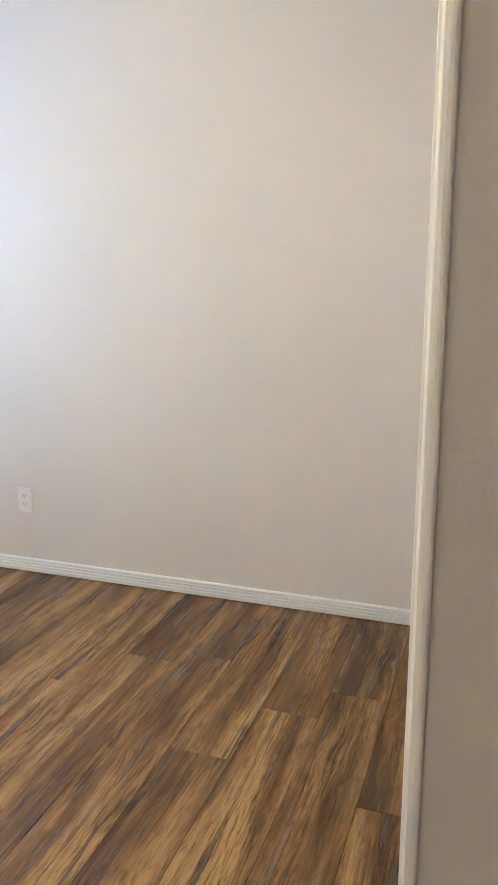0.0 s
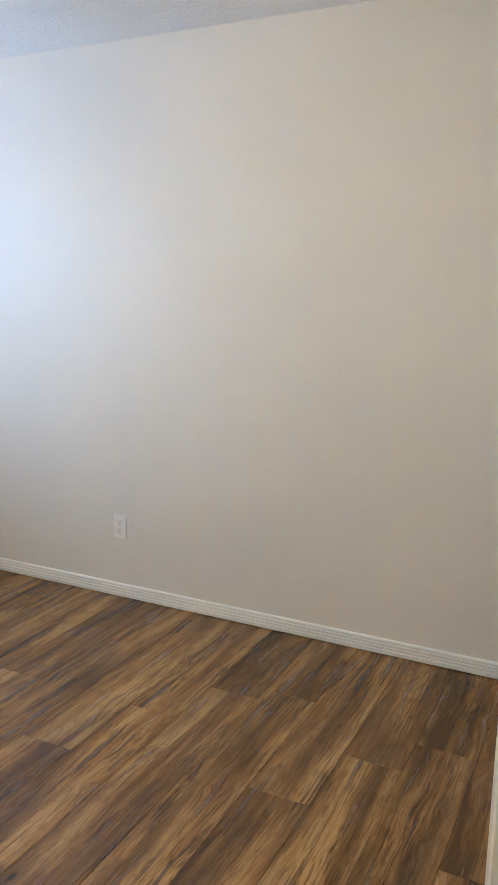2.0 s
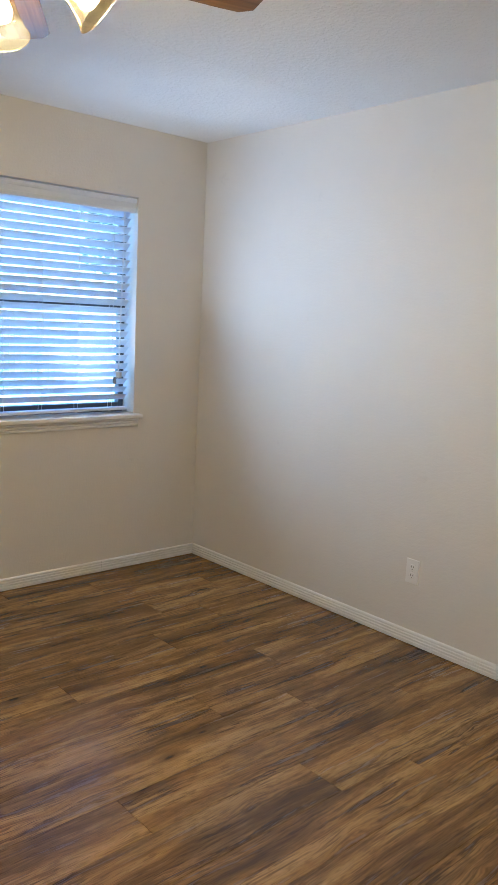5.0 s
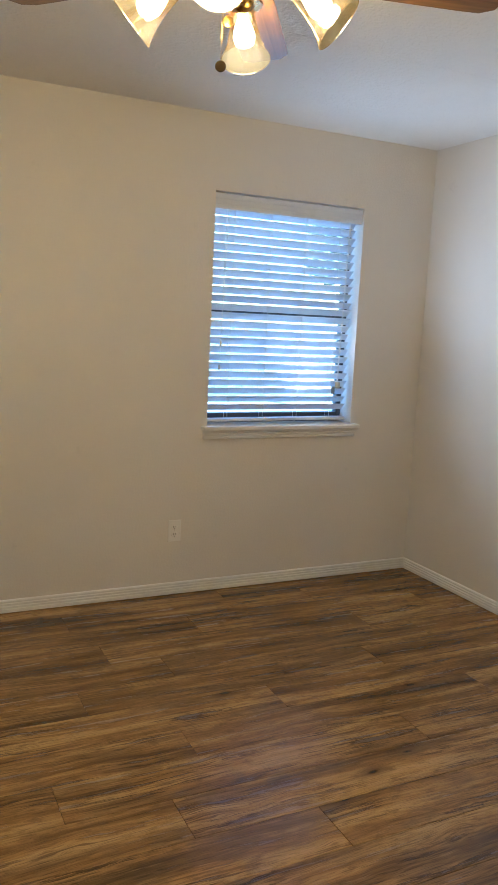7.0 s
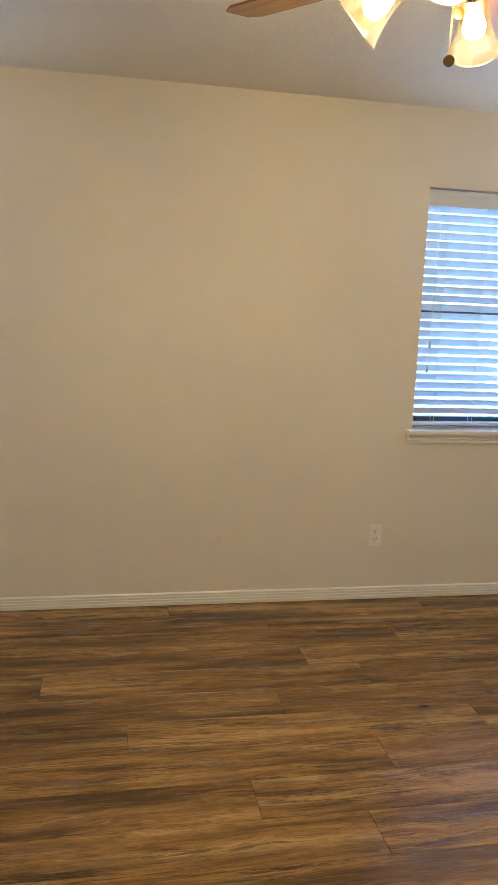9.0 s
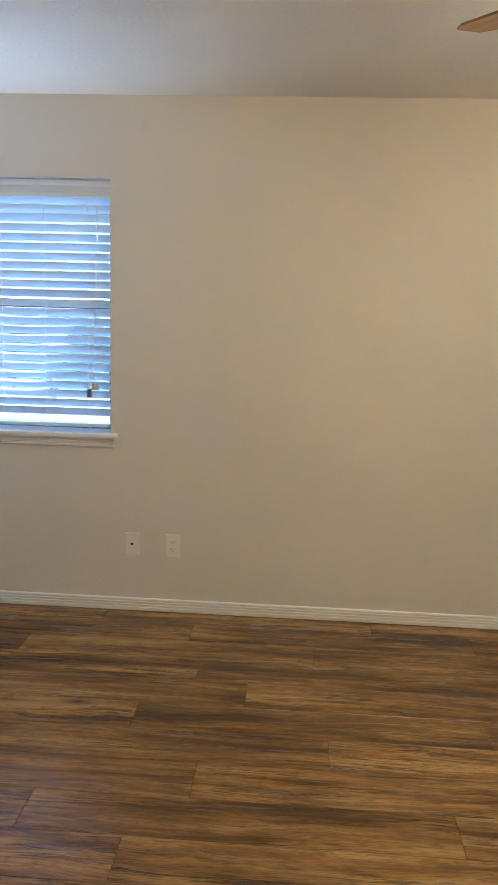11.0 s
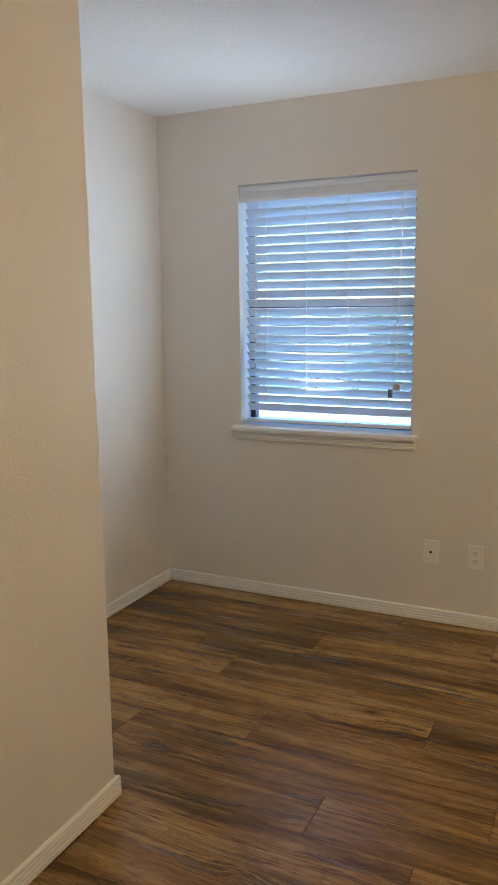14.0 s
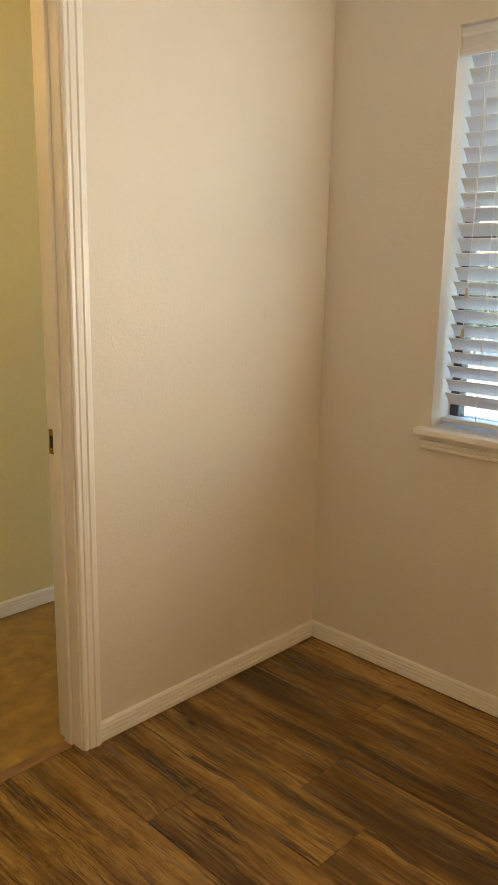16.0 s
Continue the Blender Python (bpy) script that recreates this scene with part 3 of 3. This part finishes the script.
def outlet(m):
    o = base("outlet", m, "white duplex wall outlet with two sockets", "outlet", group="wall outlets")
    part("cover_plate", plate_body(), PLATE, o)
    for dz in (0.0195, -0.0195):
        s = part("socket", lathe(bmesh.new(), [(0.0172, 0.0), (0.0172, 0.0015), (0.0160, 0.0022)], 20, pose(0.0045, 0, dz, 0, 90, 0) @ Matrix.Diagonal((0.82, 1, 1, 1))), PLATE, o)
        for y, h in ((-0.0062, 0.0090), (0.0062, 0.0075)):
            part("slot", box(bmesh.new(), 0.0062, 0.0071, y - 0.0014, y + 0.0014, dz + 0.003 - h / 2, dz + 0.003 + h / 2), SLOT, s)
        part("ground_hole", lathe(bmesh.new(), [(0.0026, 0), (0.0026, 0.001)], 10, pose(0.0061, 0, dz - 0.0085, 0, 90, 0)), SLOT, s)
    part("screw", lathe(bmesh.new(), [(0.0026, 0), (0.0026, 0.0008), (0.0018, 0.0012)], 10, pose(0.0050, 0, 0, 0, 90, 0)), SCREW, o)
    return o


ZO = 0.345
first = outlet(pose(XB, 1.963, ZO))
copy_thing(first, pose(XB, -0.079, ZO - 0.001, 0.8, 0, 0))
copy_thing(first, pose(-2.145, YA, ZO + 0.001, 0, 0, -90))
cable = base("cable_plate", pose(XB, -0.283, ZO), "white cable wall plate with one coaxial jack", "cable outlet")
part("cover_plate", plate_body(), PLATE, cable)
part("jack", lathe(bmesh.new(), [(0.0062, 0), (0.0062, 0.003), (0.0046, 0.0032), (0.0046, 0.010)], 12, pose(0.0050, 0, 0, 0, 90, 0)), BRASS_DARK, cable, "dark threaded coaxial jack")
for dz in (0.042, -0.042):
    part("screw", lathe(bmesh.new(), [(0.0026, 0), (0.0026, 0.0008), (0.0018, 0.0012)], 10, pose(0.0050, 0, dz, 0, 90, 0)), SCREW, cable)

# ---- ceiling fan ----
FX, FY = -1.72, 1.275
fan = base("ceiling_fan", pose(FX, FY, ZC), "five-blade ceiling fan with walnut blades and four lit amber glass shades", "ceiling fan")
part("canopy", lathe(bmesh.new(), [(0.065, -0.0005), (0.068, -0.012), (0.055, -0.045), (0.022, -0.060)], 28), BRASS, fan, "antique brass canopy", smooth=True)
part("down_rod", lathe(bmesh.new(), [(0.013, -0.058), (0.013, -0.140)], 14), BRASS, fan, smooth=True)
part("motor_housing", lathe(bmesh.new(), [(0.030, -0.135), (0.085, -0.148), (0.108, -0.170), (0.110, -0.215), (0.098, -0.232), (0.070, -0.240), (0.045, -0.243)], 32), BRASS, fan, "antique brass motor housing", smooth=True)
part("switch_housing", lathe(bmesh.new(), [(0.045, -0.242), (0.060, -0.250), (0.060, -0.283), (0.050, -0.297), (0.030, -0.307), (0.012, -0.325), (0.006, -0.333)], 28), BRASS, fan, smooth=True)
blade = bmesh.new()
out = [(0.17, -0.052), (0.22, -0.060), (0.53, -0.064), (0.582, -0.064), (0.612, -0.042), (0.612, 0.042), (0.582, 0.064), (0.53, 0.064), (0.22, 0.060), (0.17, 0.052)]
prism(blade, out, pose(0, 0, -0.003), 0.006)
bmesh.ops.bevel(blade, geom=list(blade.edges), offset=0.0012, segments=1, affect="EDGES")
blade = finish("blade", blade, BLADE)
iron = bmesh.new()
prism(iron, [(0.075, -0.016), (0.125, -0.012), (0.165, -0.022), (0.215, -0.034), (0.245, -0.020), (0.245, 0.020), (0.215, 0.034), (0.165, 0.022), (0.125, 0.012), (0.075, 0.016)], pose(0, 0, -0.0085), 0.005)
iron = finish("blade_iron", iron, BRASS)
for k in range(5):
    a = 75.2 + 72 * k
    m = pose(0, 0, -0.256, 0, 0, a) @ pose(0, 0, 0, -8, 0, 0)
    bl = part("blade", blade, BLADE, fan, "walnut-veneered fan blade with clipped corners", m=m)
    part("blade_iron", iron, BRASS, bl)


def shade_mesh():
    bm = bmesh.new()
    prof = [(0.025, 0.0), (0.0265, 0.012), (0.0295, 0.038), (0.034, 0.067), (0.042, 0.098), (0.0515, 0.121), (0.0580, 0.132), (0.0600, 0.1350), (0.0595, 0.1366), (0.0580, 0.1360)]
    lathe(bm, prof, 32, cap=False)
    return finish("shade", bm, SHADE, True)


SHADE_MESH = shade_mesh()
for k in range(4):
    a = 148 + 90 * k
    turn = pose(0, 0, 0, 0, 0, a)
    arm = bmesh.new()
    tube(arm, [turn @ Vector(p) for p in ((0.050, 0, -0.266), (0.082, 0, -0.261), (0.104, 0, -0.269), (0.115, 0, -0.283))], 0.008, 10)
    ar = part("lamp_arm", arm, BRASS, fan, smooth=True)
    m = turn @ pose(0.115, 0, -0.287) @ pose(0, 0, 0, 0, 180 - 50, 0)
    part("socket_cup", lathe(bmesh.new(), [(0.012, -0.014), (0.024, -0.010), (0.027, 0.004), (0.027, 0.014)], 20, m), BRASS, ar, smooth=True)
    part("shade", SHADE_MESH, SHADE, fan, "flared amber glass lamp shade, lit", m=m @ pose(0, 0, 0.004), smooth=True)
    bl = bmesh.new()
    lathe(bl, [(0.010, 0.010), (0.012, 0.040), (0.021, 0.064), (0.026, 0.083), (0.022, 0.100), (0.010, 0.108)], 16, m)
    part("bulb", bl, BULB, fan, "glowing warm light bulb", smooth=True)
    spot = (fan.matrix_world @ m) @ Vector((0, 0, 0.120))
    lamp("fan_bulb_light", "POINT", Matrix.Translation(spot), BULB_W, (1.0, 0.82, 0.48), radius=0.03)
for dx, dy, z1, fob in ((-0.024, -0.015, -0.458, BRASS_DARK), (-0.008, -0.008, -0.372, BRASS)):
    ch = bmesh.new()
    zz = -0.290
    while zz > z1 + 0.014:
        bmesh.ops.create_icosphere(ch, subdivisions=1, radius=0.0017, matrix=Matrix.Translation((dx, dy, zz)))
        zz -= 0.0042
    c = part("pull_chain", ch, BRASS, fan, "beaded brass pull chain")
    part("fob", lathe(bmesh.new(), [(0.003, -0.005), (0.011, -0.004), (0.012, 0.0), (0.011, 0.004), (0.003, 0.005)], 18, pose(dx, dy, z1, 0, 90, -23)), fob, c, "round brass pull fob")

# ---- outside the windows ----
thing("ground", box(bmesh.new(), -90, -3.97, -70, 70, -0.6, -0.35), GRASS, "pale sunlit concrete yard outside the house", "ground", kind="structure")
fence = base("garden_fence", pose(-17.5, 0, -0.35), "weathered board fence across the yard", "fence")
board = finish("board", box(bmesh.new(), -0.01, 0.01, -0.07, 0.07, 0, 1.75, 0.004), FENCE)
for i in range(170):
    part("board", board, FENCE, fence, m=pose(0, -12.2 + 0.146 * i, 0))
for z in (0.35, 1.35):
    part("rail", box(bmesh.new(), -0.06, -0.012, -12.3, 12.7, z, z + 0.08), FENCE, fence)


def leaves(bm, centre, radii, count, size, rnd):
    for _ in range(count):
        u = Vector((rnd.gauss(0, 1), rnd.gauss(0, 1), rnd.gauss(0, 1))).normalized() * rnd.uniform(0.45, 1.0)
        p = Vector(centre) + Vector((u.x * radii[0], u.y * radii[1], u.z * radii[2]))
        q = Euler((rnd.uniform(0, 6.3), rnd.uniform(0, 6.3), rnd.uniform(0, 6.3))).to_matrix()
        s = size * rnd.uniform(0.6, 1.3)
        vs = [bm.verts.new(p + q @ Vector(v)) for v in ((-s, 0, 0), (-0.2 * s, 0.4 * s, 0.06 * s), (s, 0, 0), (-0.2 * s, -0.4 * s, 0.06 * s))]
        bm.faces.new((vs[0], vs[1], vs[2]))
        bm.faces.new((vs[0], vs[2], vs[3]))


def tree(x, y, height, seed, spread):
    rnd = random.Random(seed)
    t = base("tree", pose(x, y, -0.35), "leafy green tree beyond the windows", "tree", group="trees")
    tr = bmesh.new()
    tube(tr, [(0, 0, -0.1), (0.05, 0.02, height * 0.25), (0.0, 0.08, height * 0.5), (0.1, 0.05, height * 0.8)], 0.11, 9)
    for k in range(5):
        a = k * 2.4 + rnd.uniform(-0.3, 0.3)
        z = height * rnd.uniform(0.3, 0.7)
        tube(tr, [(0, 0.05, z), (math.cos(a) * spread * 0.4, math.sin(a) * spread * 0.4, z + 0.4), (math.cos(a) * spread * 0.8, math.sin(a) * spread * 0.8, z + 0.9)], 0.026, 6)
    part("trunk", tr, BARK, t)
    cr = bmesh.new()
    for k in range(26):
        a, r = rnd.uniform(0, 6.28), spread * math.sqrt(rnd.random())
        leaves(cr, (math.cos(a) * r, math.sin(a) * r, height * rnd.uniform(0.50, 1.0)), (0.7, 0.7, 0.5), 420, 0.085, rnd)
    part("crown", cr, LEAF, t)


def shrub(x, y, h, seed):
    rnd = random.Random(seed)
    s = base("shrub", pose(x, y, -0.35), "dense green shrub outside the window", "shrub", group="shrubs")
    st = bmesh.new()
    for k in range(6):
        a = k * 1.05
        tube(st, [(0.03 * math.cos(a), 0.03 * math.sin(a), -0.05), (0.2 * math.cos(a), 0.2 * math.sin(a), h * 0.45), (0.35 * math.cos(a), 0.35 * math.sin(a), h * 0.8)], 0.014, 6)
    part("stems", st, BARK, s)
    cr = bmesh.new()
    for k in range(16):
        a = rnd.uniform(0, 6.28)
        leaves(cr, (0.45 * math.cos(a), 0.60 * math.sin(a), h * rnd.uniform(0.30, 0.90)), (0.36, 0.40, 0.28), 190, 0.06, rnd)
    part("foliage", cr, LEAF, s)


for k in range(7):
    shrub(-15.4 - 0.4 * (k % 2), -8.6 + 1.05 * k, 1.80 + 0.12 * (k % 3), 11 + k)
tree(-12.8, 9.7, 5.6, 3, 1.9)
tree(-14.5, -10.4, 5.6, 8, 1.6)

# ---- floor planks, one by one ----
PW, PL, X_SEAM = 0.1925, 1.3015, -2.317
ENDS = {0: -0.268, 1: 1.356, 2: 1.757, 3: 2.345, 4: 2.664, 5: 0.30, 6: 2.977, 7: 2.44, 8: 2.72, 10: 2.36, -1: 1.522, -2: 0.663, -3: 1.246, -4: 1.65, -5: 1.434, -6: 0.62, -7: 0.05, -8: 0.9}


def plank_mesh(w, length):
    """A board lying along y with its origin at the middle of its top; edges eased."""
    bm = bmesh.new()
    a, b, e = w / 2 - 0.0005, length / 2 - 0.0007, 0.0010
    top = [bm.verts.new((x, y, 0)) for x, y in ((-a + e, -b + e), (a - e, -b + e), (a - e, b - e), (-a + e, b - e))]
    mid = [bm.verts.new((x, y, -e)) for x, y in ((-a, -b), (a, -b), (a, b), (-a, b))]
    low = [bm.verts.new((x, y, -0.0058)) for x, y in ((-a, -b), (a, -b), (a, b), (-a, b))]
    bm.faces.new(top)
    for p, q in ((top, mid), (mid, low)):
        for i in range(4):
            bm.faces.new((p[i], p[(i + 1) % 4], q[(i + 1) % 4], q[i]))
    return finish("plank", bm, WOOD)


cache = {}
row_rnd = random.Random(5)
for k in range(-8, 18):
    xa = max(X_SEAM + PW * k, XB + 0.003)
    xb = min(X_SEAM + PW * (k + 1), XBACK - 0.002)
    if xb - xa < 0.01:
        continue
    shift = ENDS.get(k, row_rnd.uniform(0, PL)) % PL
    cuts = [YC - 0.045]
    j = math.floor((YC - shift) / PL)
    while True:
        c = shift + PL * j
        j += 1
        if c <= cuts[0] + 0.03:
            continue
        if c >= YA - 0.03:
            break
        cuts.append(c)
    cuts.append(YA - 0.003)
    for y0, y1 in zip(cuts, cuts[1:]):
        key = (round(xb - xa, 3), round(y1 - y0, 3))
        if key not in cache:
            cache[key] = plank_mesh(xb - xa, y1 - y0)
        part("plank", cache[key], WOOD, floor, m=pose((xa + xb) / 2, (y0 + y1) / 2, 0))
